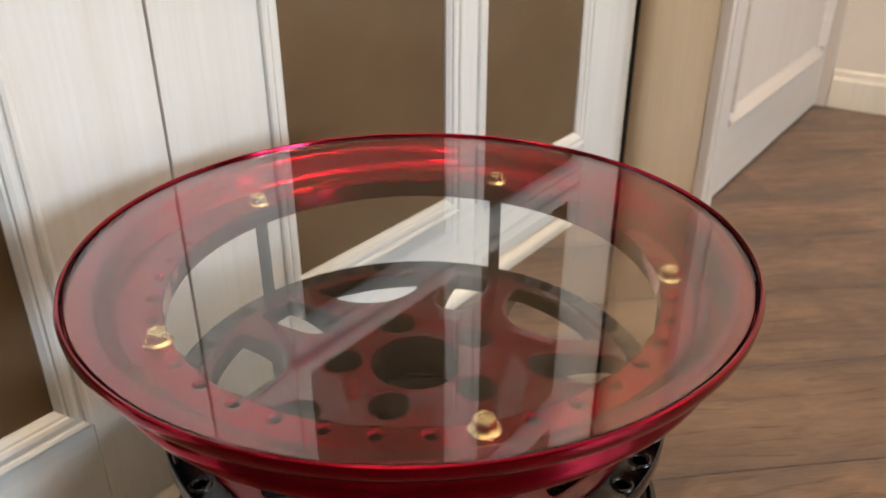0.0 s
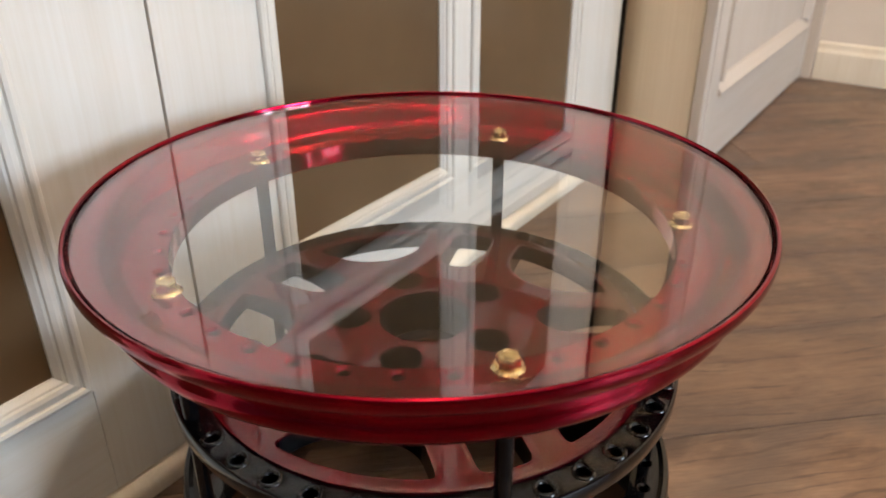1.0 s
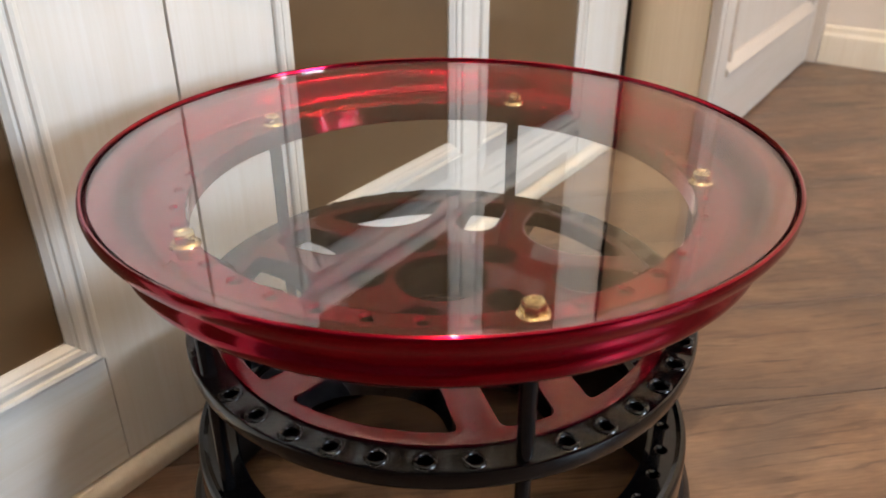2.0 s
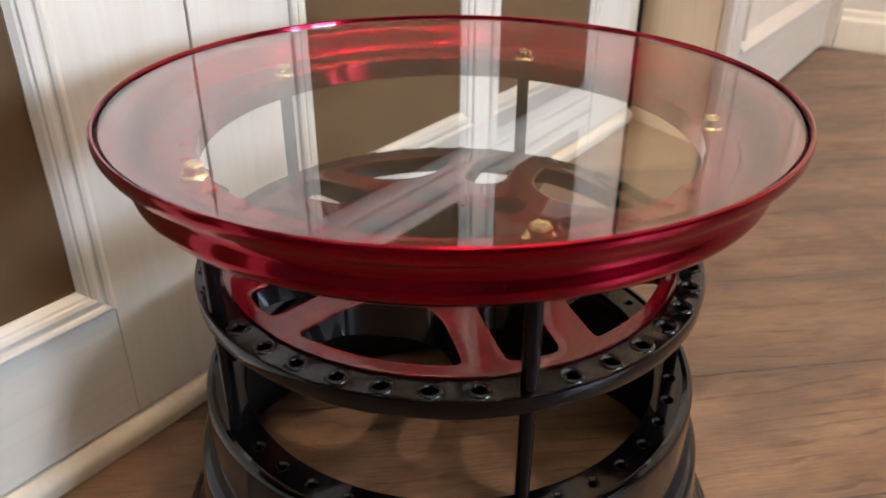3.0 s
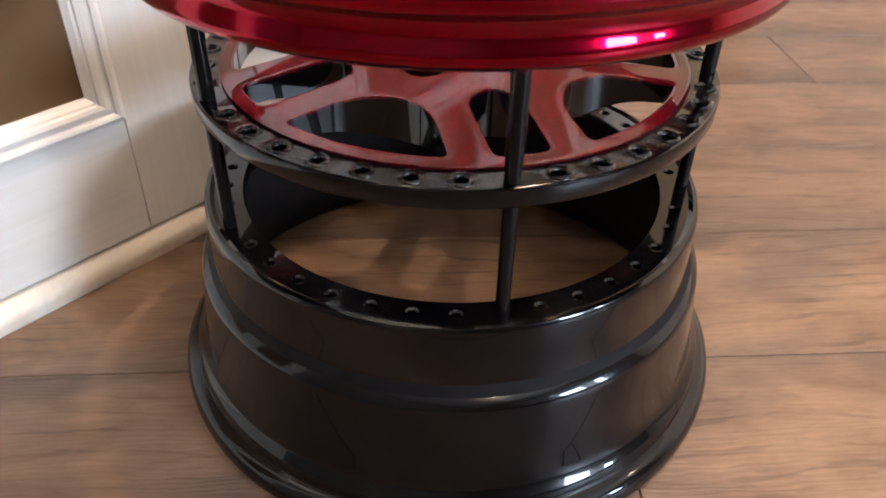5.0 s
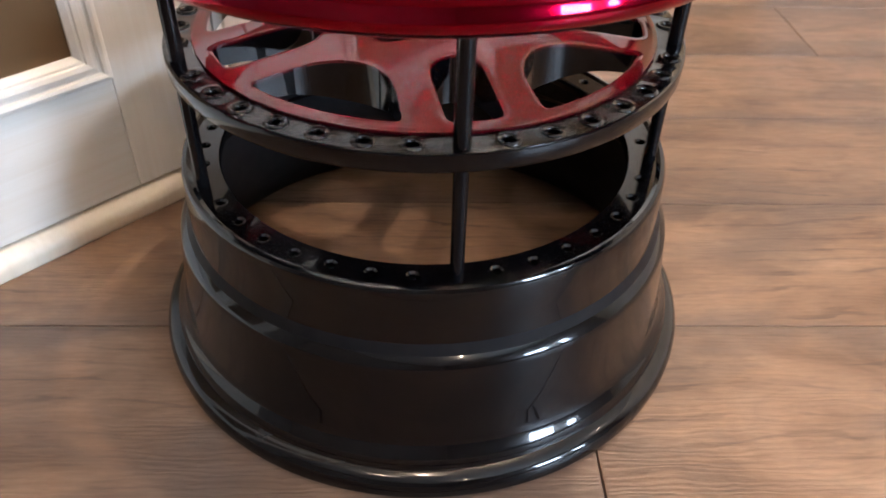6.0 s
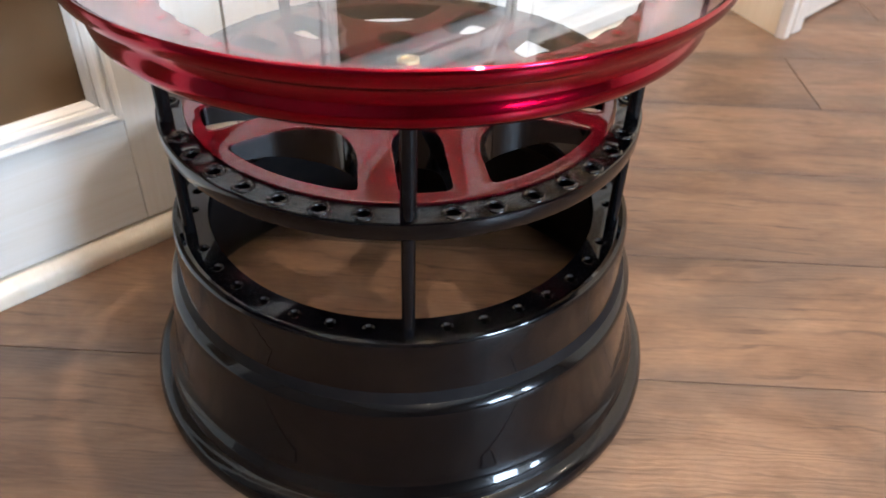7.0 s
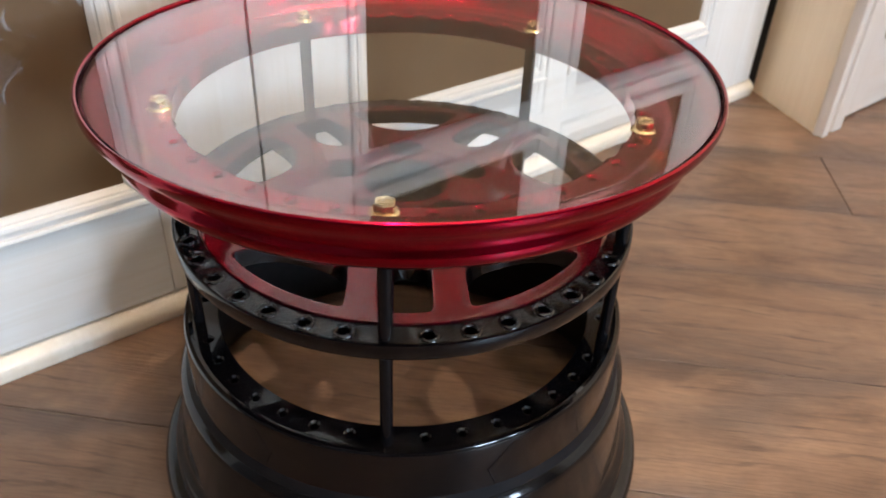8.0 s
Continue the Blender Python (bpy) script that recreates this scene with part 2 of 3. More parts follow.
def rounded(points, radius, seg=4):
    """Rounds the corners of a closed polyline of 2D points. radius: one, or one per corner."""
    out = []
    n = len(points)
    for i, p in enumerate(points):
        r = radius[i] if isinstance(radius, (list, tuple)) else radius
        p = Vector(p)
        a, b = Vector(points[i - 1]) - p, Vector(points[(i + 1) % n]) - p
        r = min(r, 0.45 * a.length, 0.45 * b.length)
        if r <= 0:
            out.append(tuple(p))
            continue
        a, b = p + a.normalized() * r, p + b.normalized() * r
        for k in range(seg + 1):
            t = k / seg
            out.append(tuple((1 - t) ** 2 * a + 2 * t * (1 - t) * p + t * t * b))
    return out


def drilled_ring(r0, r1, r_hole, z, count, hole, sink, sink_depth, depth, first_deg, skip=(), boss=(), bm=None):
    """A flat annulus face with a hole in each of count sectors. boss: (radius, height) rings of a raised collar round each hole."""
    bm = bm or bmesh.new()
    step = 2 * math.pi / count
    cache = {}

    def vert(r, a, zz):
        key = (round(r, 6), round((a % (2 * math.pi)) / step * 1000) % (count * 1000), round(zz, 6))
        if key not in cache:
            cache[key] = bm.verts.new((r * math.cos(a), r * math.sin(a), zz))
        return cache[key]

    for k in range(count):
        mid = radians(first_deg) + k * step
        edge = []
        for i in range(4):
            edge.append((r1, mid - step / 2 + step * i / 4))
        for i in range(4):
            edge.append((r1 + (r0 - r1) * i / 4, mid + step / 2))
        for i in range(4):
            edge.append((r0, mid + step / 2 - step * i / 4))
        for i in range(4):
            edge.append((r0 + (r1 - r0) * i / 4, mid - step / 2))
        outer = [vert(r, a, z) for r, a in edge]
        if k in skip:
            bm.faces.new(outer)
            continue
        c = Vector((r_hole * math.cos(mid), r_hole * math.sin(mid)))
        loops = []
        for rad, dz in (*(boss or ((sink * 1.6, 0.0), (sink * 1.18, 0.0), (sink * 1.08, 0.0), (sink, -0.0001))), (hole, -sink_depth), (hole, -depth)):
            ring = []
            a0 = math.atan2(edge[0][0] * math.sin(edge[0][1]) - c.y, edge[0][0] * math.cos(edge[0][1]) - c.x)
            for i in range(16):
                a = a0 + 2 * math.pi * i / 16
                ring.append(bm.verts.new((c.x + rad * math.cos(a), c.y + rad * math.sin(a), z + dz)))
            loops.append(ring)
        prev = outer
        for ring in loops:
            for i in range(16):
                j = (i + 1) % 16
                bm.faces.new((prev[i], prev[j], ring[j], ring[i]))
            prev = ring
    return bm


def rod_mesh(r, z0, z1, sides=24, bm=None):
    return revolve([(0.0001, z0), (r - 0.0006, z0), (r, z0 + 0.0006), (r, z1 - 0.0006), (r - 0.0006, z1), (0.0001, z1)], sides, False, bm)


# ---- floor: laminate planks ----
FLOOR_TURN = -6.2
ground = tagged(finish(box(-2.9, 2.22, WIN_N - 0.15, 0.74, -0.06, -0.011), "floor", SHADE_SEAM, m=WALLS), "brown oak-look laminate plank floor in a room", "floor", kind="structure")

# ---- walls and ceiling ----
S0, S1, N0, N1, TOP = -2.8, 2.12, WIN_N, 0.64, 2.42
DOOR_N = 0.311


def wall(name, bm, label, mat=PLASTER):
    return tagged(finish(bm, name, mat, m=WALLS), label, "wall", kind="structure")


bm = box(S0 - 0.1, 1.3, N1, N1 + 0.1, 0, TOP)
box(S0, -1.07, DOOR_N, N1, 0, TOP, bm=bm)
box(-1.07, 1.3, DOOR_N, N1, 2.11, TOP, bm=bm)
wall("wall_north", bm, "plain wall behind the white closet doors", DIM)
wall("wall_west", box(S0 - 0.1, S0, N0 - 0.1, N1, 0, TOP), "unseen side wall, darkened in colour for dim reflections", DIM)
wall("wall_east", box(S1, S1 + 0.1, N0 - 0.1, 0.4, 0, TOP), "plaster wall with warm light in its colour, above a cream baseboard")
wall("wall_corner", box(1.3, S1, 0.165, 0.26, 0, TOP), "wall around the white panelled door")
bm = bmesh.new()
w0, w1, h0, h1 = WIN_S - WIN_W / 2, WIN_S + WIN_W / 2, WIN_Z - WIN_H / 2, WIN_Z + WIN_H / 2
box(S0, w0, N0 - 0.15, N0, 0, TOP, bm=bm)
box(w1, S1, N0 - 0.15, N0, 0, TOP, bm=bm)
box(w0, w1, N0 - 0.15, N0, 0, h0, bm=bm)
box(w0, w1, N0 - 0.15, N0, h1, TOP, bm=bm)
wall("wall_south", bm, "unseen wall with the daylight window in it, darkened for dim reflections", DIM)
ceiling = tagged(finish(box(S0 - 0.1, S1 + 0.1, N0 - 0.15, N1 + 0.1, TOP, TOP + 0.08), "ceiling", CEIL, m=WALLS), "plain beige ceiling of the room", "ceiling", kind="structure")

window = tagged(new("window_1"), "white framed window letting daylight into the room", "window", kind="structure")
bm = bmesh.new()
for a in (w0, w1 - 0.05):
    box(a, a + 0.05, N0 - 0.10, N0 - 0.04, h0, h1, 0.004, bm)
for a in (h0, h1 - 0.05):
    box(w0 + 0.05, w1 - 0.05, N0 - 0.10, N0 - 0.04, a, a + 0.05, 0.004, bm)
part("window_frame", bm, WHITE_TRIM, window, m=WALLS)
part("mullion", box(0.22, 0.60, N0 - 0.10, N0 - 0.04, h0 + 0.05, h1 - 0.05, 0.004), WHITE_TRIM, window, "broad white post between the panes", m=WALLS)
part("window_sill", box(w0 - 0.04, w1 + 0.04, N0, N0 + 0.06, h0 - 0.03, h0, 0.005), WHITE_TRIM, window, m=WALLS)



def ceiling_light(bulb, spots, label):
    lamp = tagged(new("ceiling_light"), label, "ceiling light", "ceiling lights")
    part("base", revolve([(0.0001, 0.0), (0.055, 0.0), (0.058, -0.004), (0.056, -0.022), (0.040, -0.026), (0.0001, -0.026)], 32, False), WHITE_TRIM, lamp, smooth=40)
    globe = [(0.0001, -0.082)] + [(0.030 * math.sin(radians(k)), -0.052 - 0.030 * math.cos(radians(k))) for k in range(15, 166, 15)] + [(0.0001, -0.022)]
    part("globe", revolve(globe, 24, False), bulb, lamp, "glowing warm glass globe", smooth=60)
    lamp.matrix_world = Matrix.Translation(sn(*spots[0], TOP))
    for ls, ln in spots[1:]:
        copy_thing(lamp, Matrix.Translation(sn(ls, ln, TOP)))


ceiling_light(BULB, BRIGHT_LAMPS, "small round white ceiling light, lit bright and warm")
# the last two of these are fill lights added out of view
ceiling_light(SOFT_BULB, SOFT_AND_FILL_LAMPS, "small round white ceiling light, soft and warm, two of the five added as fill")

# ---- closet doors with bronze glass panes ----
BEAD = [(0.0, 0.0), (0.0, 0.0025), (0.0015, 0.0048), (0.005, 0.0060), (0.0085, 0.0050), (0.0095, 0.0018), (0.0115, 0.0014),
        (0.0125, 0.0030), (0.0170, 0.0038), (0.0215, 0.0026), (0.0225, 0.0), (0.0250, -0.0004), (0.0285, -0.0040), (0.0300, -0.0050), (0.0300, -0.0120), (0.0, -0.0120)]


def bead_stick(x0, x1, z0, z1, side):
    """One mitred side of the moulding round a pane whose opening in the frame is x0..x1, z0..z1. y is the depth, the room is at -y."""
    bm = bmesh.new()
    ends = []
    for end in (0, 1):
        row = []
        for w, h in BEAD:
            if side == "bottom":
                x, z = (x0 + w, x1 - w)[end], z0 + w
            elif side == "top":
                x, z = (x0 + w, x1 - w)[end], z1 - w
            elif side == "left":
                x, z = x0 + w, (z0 + w, z1 - w)[end]
            else:
                x, z = x1 - w, (z0 + w, z1 - w)[end]
            row.append(bm.verts.new((x, DOOR_N - h, z)))
        ends.append(row)
    n = len(BEAD)
    for i in range(n):
        j = (i + 1) % n
        bm.faces.new((ends[0][i], ends[0][j], ends[1][j], ends[1][i]))
    bm.faces.new(ends[0])
    bm.faces.new(ends[1])
    return bm


def closet_door(name, x0, x1, panes, label):
    """A framed door: stiles, rails and mullions, with a moulded glass pane in each opening."""
    door = tagged(new(name), label, "closet door", kind="structure")
    zb, zt = 0.036, 2.05
    rows = [(0.166, 0.706), (0.731, 1.271), (1.296, 1.93)]
    y0, y1 = DOOR_N, DOOR_N + 0.034
    edges = [x0] + [e for p in panes for e in p] + [x1]
    a, b = edges[1], edges[-2]
    for i in range(0, len(edges), 2):
        nm = "stile" if i in (0, len(edges) - 2) else "mullion"
        lo, hi = (zb, zt) if nm == "stile" else (rows[0][0], rows[-1][1])
        part(nm, box(edges[i], edges[i + 1], y0, y1, lo, hi, 0.0012), WHITE_V, door, m=WALLS)
    part("bottom_rail", box(a + 0.0006, b - 0.0006, y0 + 0.0004, y1, zb, rows[0][0], 0.0012), WHITE_H, door, m=WALLS)
    part("top_rail", box(a + 0.0006, b - 0.0006, y0 + 0.0004, y1, rows[-1][1], zt, 0.0012), WHITE_H, door, m=WALLS)
    for p0, p1 in panes:
        for o0, o1 in rows:
            if o0 > 0.2:
                part("middle_rail", box(p0 + 0.0006, p1 - 0.0006, y0 + 0.0004, y1, o0 - 0.025, o0, 0.0012), WHITE_H, door, m=WALLS)
            pane = part("pane", box(p0 + 0.02, p1 - 0.02, y0 + 0.008, y0 + 0.014, o0 + 0.02, o1 - 0.02), BROWN_GLASS, door, "brown bronze-tinted glass pane", m=WALLS)
            for side in ("bottom", "top", "left", "right"):
                part("bead", bead_stick(p0, p1, o0, o1, side), WHITE_V if side in ("left", "right") else WHITE_H, pane, smooth=25, m=WALLS)
    return door


closet_door("door_1", 0.0095, 1.104, [(0.137, 0.501), (0.543, 0.919)], "white wood-grain closet door with brown glass panes")
closet_door("door_2", -1.06, 0.0065, [(-0.874, -0.528), (-0.482, -0.126)], "white wood-grain closet door with bronze glass panes, half shaded")
# near-black sheets stand in for the shade inside the closet
bm = box(-1.1, 1.2, 0.60, 0.62, 0, 2.2)
box(-1.1, 1.2, 0.346, 0.60, 2.08, 2.1, bm=bm)
box(-1.12, -1.1, 0.346, 0.60, 0, 2.1, bm=bm)
box(1.146, 1.2, 0.3185, 0.60, 0, 2.1, bm=bm)
tagged(finish(bm, "closet_shade_lining", SHADE_SEAM, m=WALLS), "closet hollow behind its doors, its shade put into a near-black lining", "closet", kind="structure")

# rounded wooden plinth strip at the foot of the doors
prof = rounded([(DOOR_N + 0.03, 0.0), (DOOR_N - 0.006, 0.0), (DOOR_N - 0.010, 0.020), (DOOR_N + 0.002, 0.032), (DOOR_N + 0.03, 0.032)], [0, 0.002, 0.010, 0.006, 0])
bm = bmesh.new()
ends = [[bm.verts.new((sx, y, z)) for y, z in prof] for sx in (-1.25, 1.118)]
for i in range(len(prof)):
    j = (i + 1) % len(prof)
    bm.faces.new((ends[0][i], ends[0][j], ends[1][j], ends[1][i]))
bm.faces.new(ends[0])
bm.faces.new(ends[1])
tagged(finish(bm, "baseboard", CREAM, smooth=35, m=WALLS), "cream rounded plinth strip under the closet doors", "plinth", kind="structure")

# ---- splayed jamb, casing and the panelled door beside the closet ----
bm = bmesh.new()
foot = [(1.146, 0.318), (1.062, 0.130), (1.085, 0.122), (1.3, 0.165), (1.3, 0.318)]
lo = [bm.verts.new((a, b, 0)) for a, b in foot]
hi = [bm.verts.new((a, b, TOP)) for a, b in foot]
for i in range(5):
    j = (i + 1) % 5
    bm.faces.new((lo[i], lo[j], hi[j], hi[i]))
bm.faces.new(lo)
bm.faces.new(hi)
tagged(finish(bm, "jamb", WARM_LIT_CREAM, m=WALLS), "cream painted jamb between the closet and the door", "jamb", kind="structure")
bm = box(1.052, 1.072, 0.104, 0.126, 0, 2.12, 0.003)
box(1.072, 1.090, 0.112, 0.126, 0, 2.12, 0.002, bm)
box(1.090, 1.128, 0.106, 0.126, 0, 2.12, 0.005, bm)
tagged(finish(bm, "trim", WARM_LIT_V, m=WALLS), "white moulded door casing standing on the floor", "casing", kind="structure")

pdoor = tagged(new("door_3"), "closed white panelled room door", "door", kind="structure")
DN = 0.126
part("stile", box(1.128, 1.222, DN, DN + 0.036, 0.006, 2.05, 0.001), WARM_LIT_V, pdoor, m=WALLS)
part("stile", box(2.04, 2.098, DN, DN + 0.036, 0.006, 2.05, 0.001), WARM_LIT_V, pdoor, m=WALLS)
part("bottom_rail", box(1.2225, 2.0395, DN + 0.0004, DN + 0.036, 0.006, 0.158, 0.001), WARM_LIT_H, pdoor, m=WALLS)
part("top_rail", box(1.2225, 2.0395, DN + 0.0004, DN + 0.036, 1.9, 2.05, 0.001), WARM_LIT_H, pdoor, m=WALLS)
part("panel", box(1.21, 2.05, DN + 0.016, DN + 0.03, 0.15, 1.91), WARM_LIT_V, pdoor, m=WALLS)
for z0, z1, flip in ((0.158, 0.188, 1), (1.9, 1.87, 1)):
    bm = bmesh.new()
    pr = [(z0, DN - 0.006), (z0 + (z1 - z0) * 0.25, DN - 0.008), (z0 + (z1 - z0) * 0.7, DN + 0.004), (z1, DN + 0.012), (z1, DN + 0.02), (z0, DN + 0.02)]
    e = [[bm.verts.new((sx, y, z)) for z, y in pr] for sx in (1.2225, 2.0395)]
    for i in range(6):
        j = (i + 1) % 6
        bm.faces.new((e[0][i], e[0][j], e[1][j], e[1][i]))
    bm.faces.new(e[0]), bm.faces.new(e[1])
    part("moulding", bm, WARM_LIT_H, pdoor, smooth=40, m=WALLS)
for x0, x1 in ((1.2225, 1.2525), (2.0395, 2.0095)):
    bm = bmesh.new()
    pr = [(x0, DN - 0.006), (x0 + (x1 - x0) * 0.25, DN - 0.008), (x0 + (x1 - x0) * 0.7, DN + 0.004), (x1, DN + 0.012), (x1, DN + 0.02), (x0, DN + 0.02)]
    e = [[bm.verts.new((x, y, z)) for x, y in pr] for z in (0.189, 1.869)]
    for i in range(6):
        j = (i + 1) % 6
        bm.faces.new((e[0][i], e[0][j], e[1][j], e[1][i]))
    bm.faces.new(e[0]), bm.faces.new(e[1])
    part("moulding", bm, WARM_LIT_H, pdoor, smooth=40, m=WALLS)
tagged(finish(box(2.0985, 2.1195, 0.098, 0.164, 0, 2.12, 0.003), "trim", WARM_LIT_V, m=WALLS), "white casing strip in the room corner", "casing", kind="structure")

bm = bmesh.new()
pr = rounded([(S1, 0.0), (S1 - 0.014, 0.0), (S1 - 0.014, 0.082), (S1 - 0.008, 0.092), (S1 - 0.007, 0.108), (S1, 0.112)], [0, 0.001, 0.003, 0.003, 0.003, 0])
e = [[bm.verts.new((x, y, z)) for x, z in pr] for y in (0.095, N0 + 0.002)]
for i in range(len(pr)):
    j = (i + 1) % len(pr)
    bm.faces.new((e[0][i], e[0][j], e[1][j], e[1][i]))
bm.faces.new(e[0]), bm.faces.new(e[1])
tagged(finish(bm, "baseboard", CREAM, smooth=35, m=WALLS), "cream moulded baseboard along the side wall", "baseboard", kind="structure")

# ---- the wheel table ----
table = tagged(new("coffee_table"), "round glass coffee table made from a red and black car wheel", "coffee table")
HOLES, FIRST = 40, -90.0
RODS = [FIRST + 72 * k for k in range(5)]
ROD_R, ROD_SECTORS = 0.1924, [8 * k for k in range(5)]

# black barrel, flange down on the floor
outer = [(0.1760, 0.1768), (0.1985, 0.1768), (0.2020, 0.1790), (0.2050, 0.1785), (0.2064, 0.1764), (0.2067, 0.1745), (0.2074, 0.1500), (0.2080, 0.1266), (0.2083, 0.1251), (0.2092, 0.1238),
         (0.2108, 0.1224), (0.2140, 0.1192), (0.2166, 0.1164), (0.2181, 0.1142), (0.2189, 0.1115), (0.2192, 0.1085), (0.2213, 0.0900), (0.2240, 0.0600), (0.2258, 0.0470), (0.2266, 0.0430), (0.2288, 0.0375), (0.2330, 0.0335), (0.2352, 0.0300),
         (0.2358, 0.0268), (0.2346, 0.0238), (0.2358, 0.0212), (0.2400, 0.0200), (0.2446, 0.0178), (0.2474, 0.0138), (0.2486, 0.0090), (0.2482, 0.0030), (0.2460, 0.0)]
inner = [(0.2400, 0.0), (0.2330, 0.0100), (0.2270, 0.0250), (0.2190, 0.0600), (0.2150, 0.1150), (0.2030, 0.1400), (0.2020, 0.1640), (0.1990, 0.1665), (0.1760, 0.1665)]
barrel = part("barrel", revolve(outer[1:], 200, False), BLACK, table, "gloss black rim barrel standing on its flange", smooth=32)
part("inner_wall", revolve(outer[-1:] + inner, 160, False), PRIMER, barrel, "dull black inside of the barrel", smooth=40)
part("bolt_flange", drilled_ring(0.1760, 0.1985, 0.1878, 0.1768, HOLES, 0.0034, 0.0048, 0.0015, 0.0105, FIRST, ROD_SECTORS), BLACK, barrel, smooth=30)
part("bore_edge", revolve([(0.1760, 0.1768), (0.1752, 0.1758), (0.1752, 0.1672), (0.1760, 0.1665)], 160, False), BLACK, barrel, smooth=60)

# wheel centre: red spoke face set in a drilled black ring
BOSS = ((0.0089, 0.0), (0.0085, 0.0001), (0.0081, 0.0009), (0.0072, 0.0017), (0.0061, 0.0017), (0.0051, 0.0010), (0.0044, 0.0002))
HUB_Z, FACE_Z, RING_Z = 0.2955, 0.2850, 0.2825
centre = part("bolt_ring", drilled_ring(0.1796, 0.1988, 0.1898, RING_Z, HOLES, 0.0040, 0.0060, 0.0012, 0.0140, FIRST, ROD_SECTORS, BOSS), BLACK, table, "black ring drilled with bolt holes", smooth=30)
part("ring_edge", revolve([(0.1988, RING_Z), (0.2000, RING_Z - 0.0005), (0.2006, RING_Z - 0.002), (0.2004, 0.2700), (0.1990, 0.2680), (0.1970, 0.2672), (0.1806, 0.2672), (0.1796, 0.2690), (0.1796, RING_Z)], 200, False), BLACK, centre, smooth=35)

NARROW, WIDE = [-85.5 + 72 * k for k in range(5)], [-121.5 + 72 * k for k in range(5)]


def round_box_sdf(x, y, hx, hy, r):
    qx, qy = np.abs(x) - hx + r, np.abs(y) - hy + r
    return np.hypot(np.maximum(qx, 0), np.maximum(qy, 0)) + np.minimum(np.maximum(qx, qy), 0) - r


def smooth_max(a, b, k):
    h = np.maximum(k - np.abs(a - b), 0) / k
    return np.maximum(a, b) + h * h * k * 0.25


def face_sdf(x, y):
    """Distance to the nearest opening of the wheel face: below 0 inside one."""
    d = np.hypot(x, y) - 0.0375
    rr = np.hypot(x, y)
    for a in WIDE:
        c, s = math.cos(radians(a)), math.sin(radians(a))
        u, v = x * c + y * s, -x * s + y * c
        d = np.minimum(d, np.hypot(u - 0.0600, v) - 0.0160)
        # wide window: two slanted sides, rim arc, hub side
        t = radians(33)
        side = (np.abs(v) - 0.0273) * math.cos(t) - (u - 0.1110) * math.sin(t)
        w = smooth_max(smooth_max(side, rr - 0.1680, 0.006), 0.1060 - u, 0.026)
        d = np.minimum(d, w)
    for a in NARROW:
        c, s = math.cos(radians(a)), math.sin(radians(a))
        u, v = x * c + y * s, -x * s + y * c
        w = smooth_max(smooth_max(np.abs(v) - 0.0190, rr - 0.1680, 0.007), 0.0890 - u, 0.026)
        d = np.minimum(d, w)
    return d


def face_height(r):
    t = np.clip((r - 0.060) / (0.176 - 0.060), 0, 1)
    return HUB_Z + (FACE_Z - HUB_Z) * (0.75 * t + 0.25 * t * t * (3 - 2 * t))


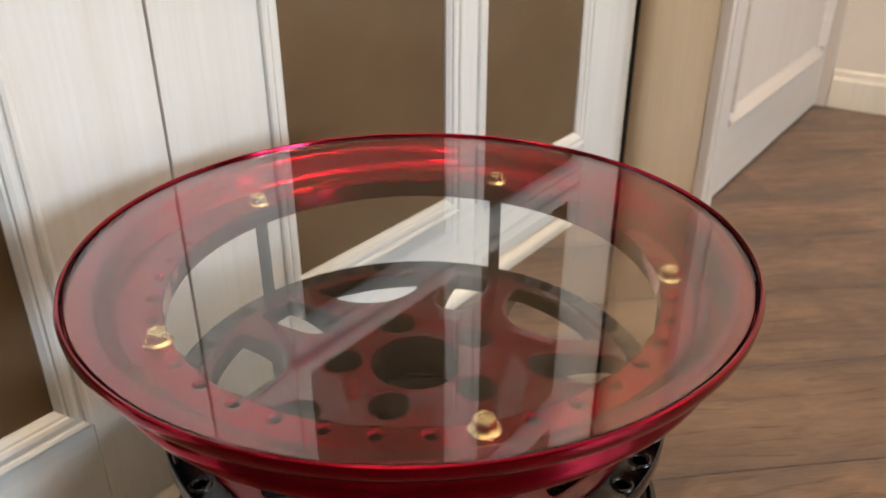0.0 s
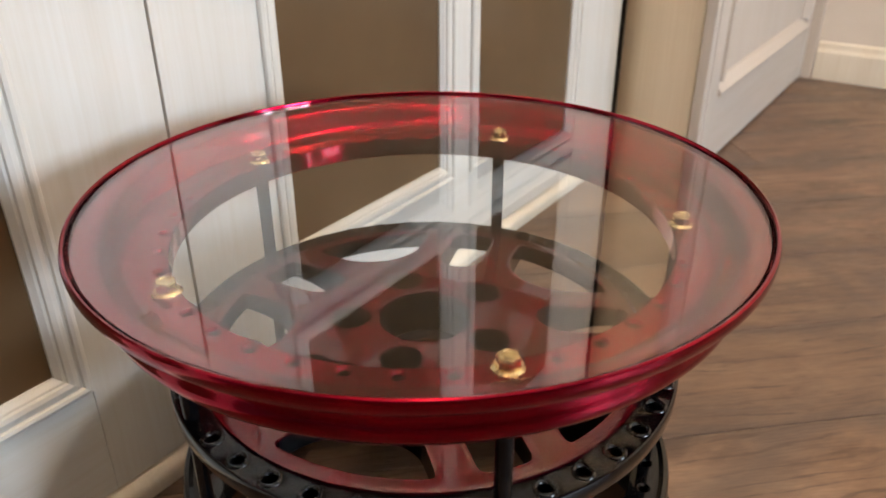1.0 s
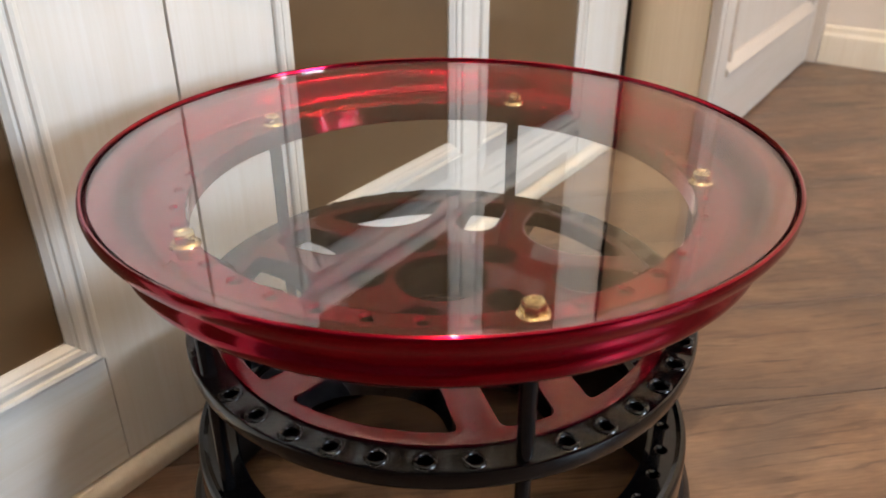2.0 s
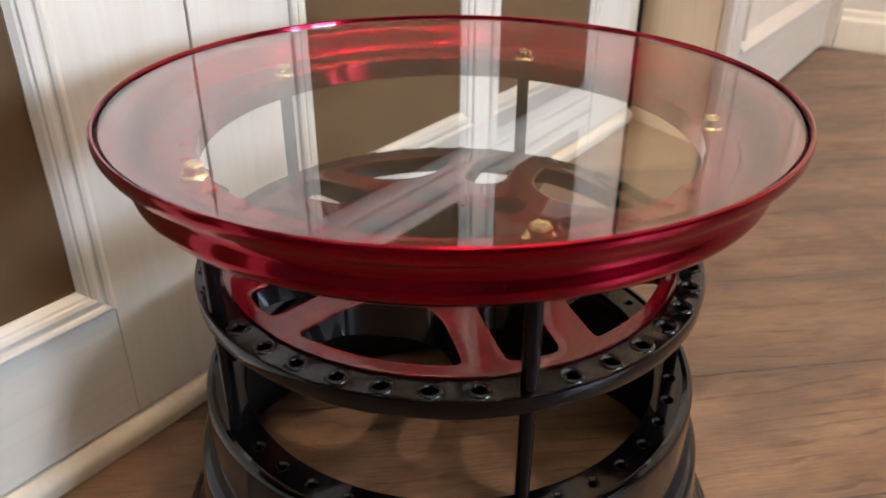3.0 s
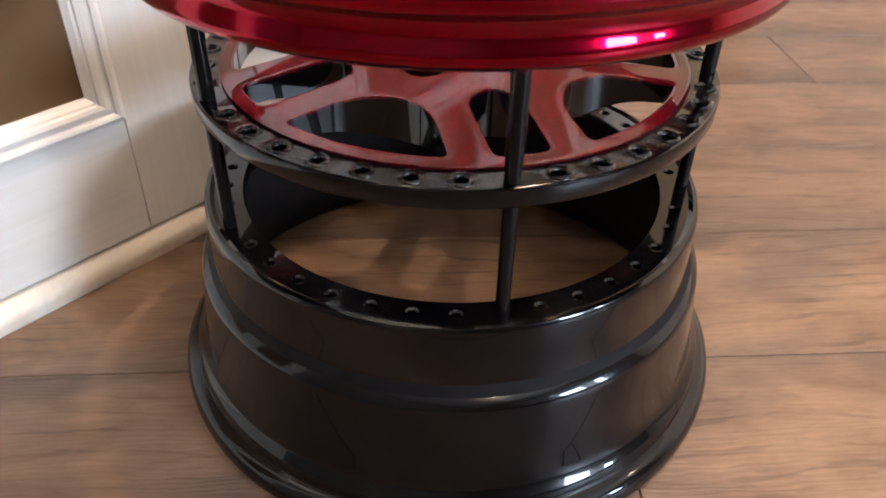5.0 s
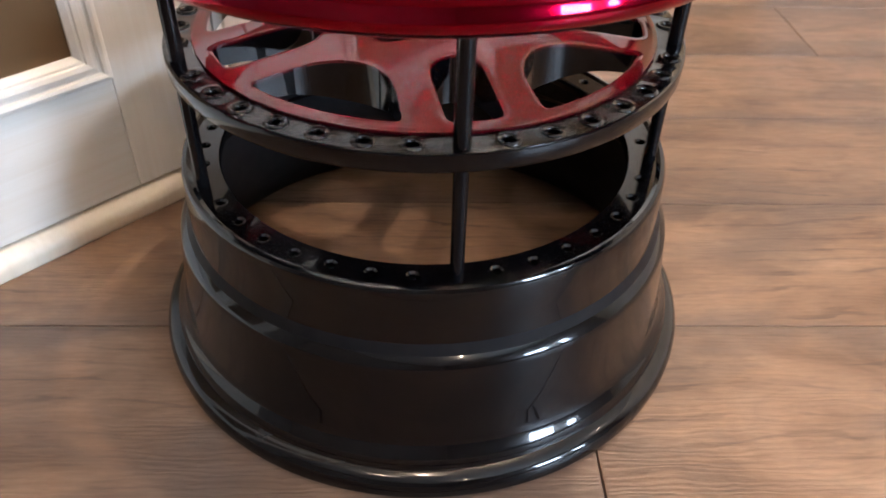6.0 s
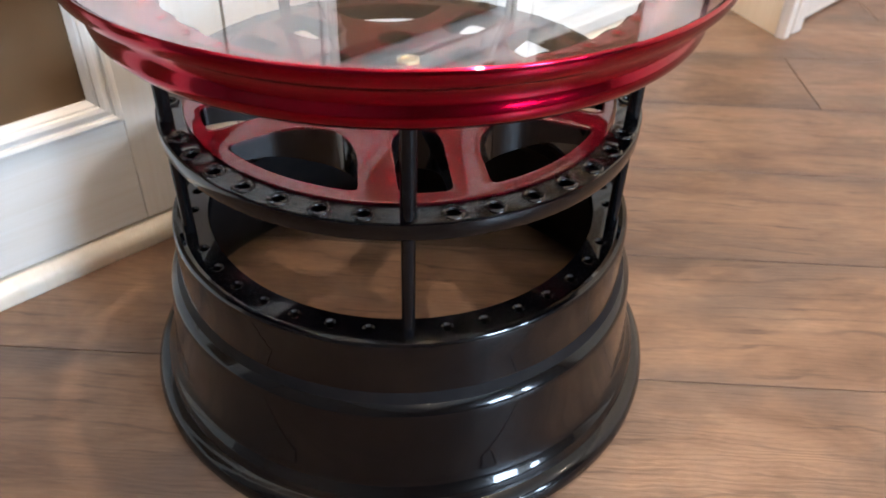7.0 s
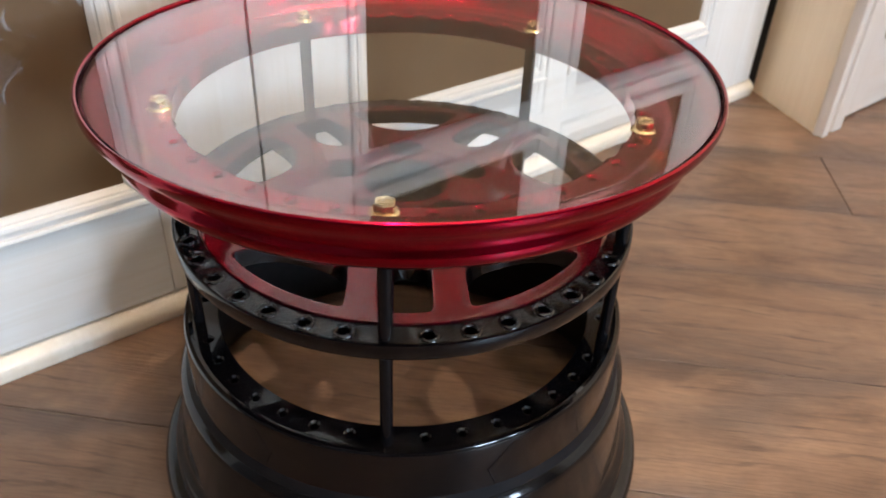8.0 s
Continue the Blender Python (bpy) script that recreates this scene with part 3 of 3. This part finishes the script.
def wheel_face():
    steps, radii = 400, np.linspace(0.0340, 0.1788, 66)
    ang = np.linspace(0, 2 * math.pi, steps, endpoint=False)
    rr, aa = np.meshgrid(radii, ang)
    x, y = rr * np.cos(aa), rr * np.sin(aa)
    h = 1e-5
    mid_r, mid_a = np.meshgrid((radii[1:] + radii[:-1]) / 2, ang + math.pi / steps)
    keep = face_sdf(mid_r * np.cos(mid_a), mid_r * np.sin(mid_a)) > 0
    used = {}
    for k in range(steps):
        for i in range(len(radii) - 1):
            if keep[k, i]:
                for kk, ii in ((k, i), ((k + 1) % steps, i), ((k + 1) % steps, i + 1), (k, i + 1)):
                    used[(kk, ii)] = used.get((kk, ii), 0) + 1
    for (k, i), n in used.items():
        if n < 4 and i < len(radii) - 1:
            for _ in range(4):
                px, py = x[k, i], y[k, i]
                d0 = face_sdf(px, py)
                gx, gy = (face_sdf(px + h, py) - d0) / h, (face_sdf(px, py + h) - d0) / h
                g = max(gx * gx + gy * gy, 0.05)
                x[k, i], y[k, i] = px - d0 * gx / g, py - d0 * gy / g
    bm = bmesh.new()
    vs = {}
    for (k, i), n in used.items():
        r = math.hypot(x[k, i], y[k, i])
        edge = n < 4
        vs[(k, i)] = bm.verts.new((x[k, i], y[k, i], float(face_height(r)) - (0.0005 if edge else 0.0)))
    for k in range(steps):
        for i in range(len(radii) - 1):
            if keep[k, i]:
                kk = (k + 1) % steps
                bm.faces.new((vs[(k, i)], vs[(k, i + 1)], vs[(kk, i + 1)], vs[(kk, i)]))
    # black walls of the openings, going down from the red edge to the cast underside
    rim = [e for e in bm.edges if len(e.link_faces) == 1]
    tops = list(bm.faces)
    deep, mids = {}, {}

    def down(v):
        if v not in deep:
            t = min(max((math.hypot(v.co.x, v.co.y) - 0.085) / 0.065, 0), 1)
            px, py, d0 = v.co.x, v.co.y, face_sdf(v.co.x, v.co.y)
            gx, gy = (face_sdf(px + h, py) - d0) / h, (face_sdf(px, py + h) - d0) / h
            rim_r = math.hypot(px, py)
            lean = 0.0012 if 0.075 < rim_r < 0.176 and abs(d0) < 0.0005 else 0.0
            deep[v] = bm.verts.new((px - gx * lean, py - gy * lean, 0.2560 + 0.0140 * t * t * (3 - 2 * t)))
        return deep[v]

    def lower(v):
        if v not in mids:
            mids[v] = bm.verts.new((v.co.x, v.co.y, v.co.z - 0.0020))
        return mids[v]

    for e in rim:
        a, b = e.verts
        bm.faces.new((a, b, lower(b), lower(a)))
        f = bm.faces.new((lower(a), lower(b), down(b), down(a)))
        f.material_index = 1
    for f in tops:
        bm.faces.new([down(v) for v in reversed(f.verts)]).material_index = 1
    return bm


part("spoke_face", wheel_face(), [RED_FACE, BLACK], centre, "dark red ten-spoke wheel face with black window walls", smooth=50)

# red outer lip, open side up
lip_prof = [(0.2060, 0.3800), (0.2120, 0.3815), (0.2175, 0.3855), (0.2215, 0.3920), (0.2250, 0.3985), (0.2300, 0.4018), (0.2440, 0.4022), (0.2446, 0.4030), (0.2447, 0.4096),
            (0.2453, 0.4112), (0.2465, 0.4118), (0.2478, 0.4110), (0.2486, 0.4085), (0.2482, 0.4045), (0.2464, 0.4010), (0.2400, 0.3978), (0.2345, 0.3955), (0.2318, 0.3928),
            (0.2309, 0.3912), (0.2298, 0.3888), (0.2291, 0.3862), (0.2290, 0.3840), (0.2294, 0.3818), (0.2302, 0.3793), (0.2309, 0.3771), (0.2314, 0.3750), (0.2315, 0.3728), (0.2308, 0.3702), (0.2285, 0.3672), (0.2235, 0.3645), (0.2170, 0.3626), (0.2060, 0.3620), (0.1860, 0.3620), (0.1846, 0.3635), (0.1846, 0.3790), (0.1855, 0.3800)]
lip = part("wheel_lip", revolve(lip_prof, 240, False), RED, table, "candy red metallic outer lip", smooth=32)
part("lip_flange", drilled_ring(0.1855, 0.2060, 0.1915, 0.3800, HOLES, 0.0034, 0.0052, 0.0020, 0.0165, FIRST, ROD_SECTORS), RED, lip, smooth=30)
glass_top = part("glass_top", revolve([(0.0001, 0.4032), (0.2424, 0.4032), (0.2436, 0.4042), (0.2436, 0.4082), (0.2424, 0.4092), (0.0001, 0.4092)], 200, False), GLASS, table, "clear round glass top", smooth=30)
glass_top.visible_shadow = False

# five black rods with gold flange bolts
for a in RODS:
    m = Matrix.Translation((ROD_R * math.cos(radians(a)), ROD_R * math.sin(radians(a)), 0))
    bm = rod_mesh(0.0050, 0.1600, RING_Z - 0.010)
    rod_mesh(0.0056, RING_Z, 0.3640, 24, bm)
    rod = part("rod", bm, SATIN, table, "black threaded tie rod", smooth=30, m=m)
    bm = revolve([(0.0001, 0.3800), (0.0098, 0.3800), (0.0100, 0.3806), (0.0097, 0.3815), (0.0078, 0.3828), (0.0001, 0.3830)], 28, False)
    hexa = [(0.0074, 0.3822), (0.0074, 0.3878), (0.0064, 0.3892), (0.0046, 0.3893), (0.0038, 0.3884), (0.0001, 0.3882)]
    hb = revolve(hexa, 6, False)
    tmp = bpy.data.meshes.new("hex")
    hb.to_mesh(tmp)
    hb.free()
    bm.from_mesh(tmp)
    bpy.data.meshes.remove(tmp)
    part("bolt", bm, GOLD, rod, "gold zinc-plated hex flange bolt", smooth=25, m=m @ pose(0, 0, 0, 0, 0, a * 1.7))

# ---- planks, each a piece of its own ----
plank_mesh = None
JOINTS = {-1: 0.141, 1: 0.95, 2: 1.10, 3: 0.630, 4: 1.30}
run = pose(0, 0, 0, 0, 0, FLOOR_TURN)
SEAM = -0.0587 * math.cos(radians(FLOOR_TURN))
CUTS = [((S0 - 0.1, 0), (-1, 0)), ((S1 + 0.1, 0), (1, 0)), ((0, N0 - 0.15), (0, -1)), ((0, N1 + 0.1), (0, 1))]
for row in range(-24, 25):
    y = SEAM + (row + 0.5) * PW
    off = (row * 0.437) % 1.0 * PL
    if row in JOINTS:
        off = (JOINTS[row] + PL / 2) % PL
    for k in range(-5, 6):
        m = run @ Matrix.Translation((k * PL + off, y, 0))
        corners = [WALLS.inverted() @ m @ Vector((sx * PL / 2, sy * PW / 2, 0)) for sx in (-1, 1) for sy in (-1, 1)]
        over = [c for c in CUTS if max((p.x - c[0][0]) * c[1][0] + (p.y - c[0][1]) * c[1][1] for p in corners) > 0]
        if any(min((p.x - c[0][0]) * c[1][0] + (p.y - c[0][1]) * c[1][1] for p in corners) > -0.02 for c in over):
            continue
        if plank_mesh is not None and not over:
            ob = new("plank", plank_mesh)
            ob.parent = ground
        else:
            bm = box(-PL / 2 + 0.0007, PL / 2 - 0.0007, -PW / 2 + 0.0006, PW / 2 - 0.0006, -0.010, 0.0, 0.0011)
            back = m.inverted() @ WALLS
            for (cx, cy), (nx, ny) in over:
                geom = bm.verts[:] + bm.edges[:] + bm.faces[:]
                bmesh.ops.bisect_plane(bm, geom=geom, plane_co=back @ Vector((cx, cy, 0)), plane_no=back.to_3x3() @ Vector((nx, ny, 0)), clear_outer=True)
            if not bm.faces:
                bm.free()
                continue
            ob = part("plank", bm, WOOD, ground)
            if not over:
                plank_mesh = ob.data
        ob.matrix_world = m
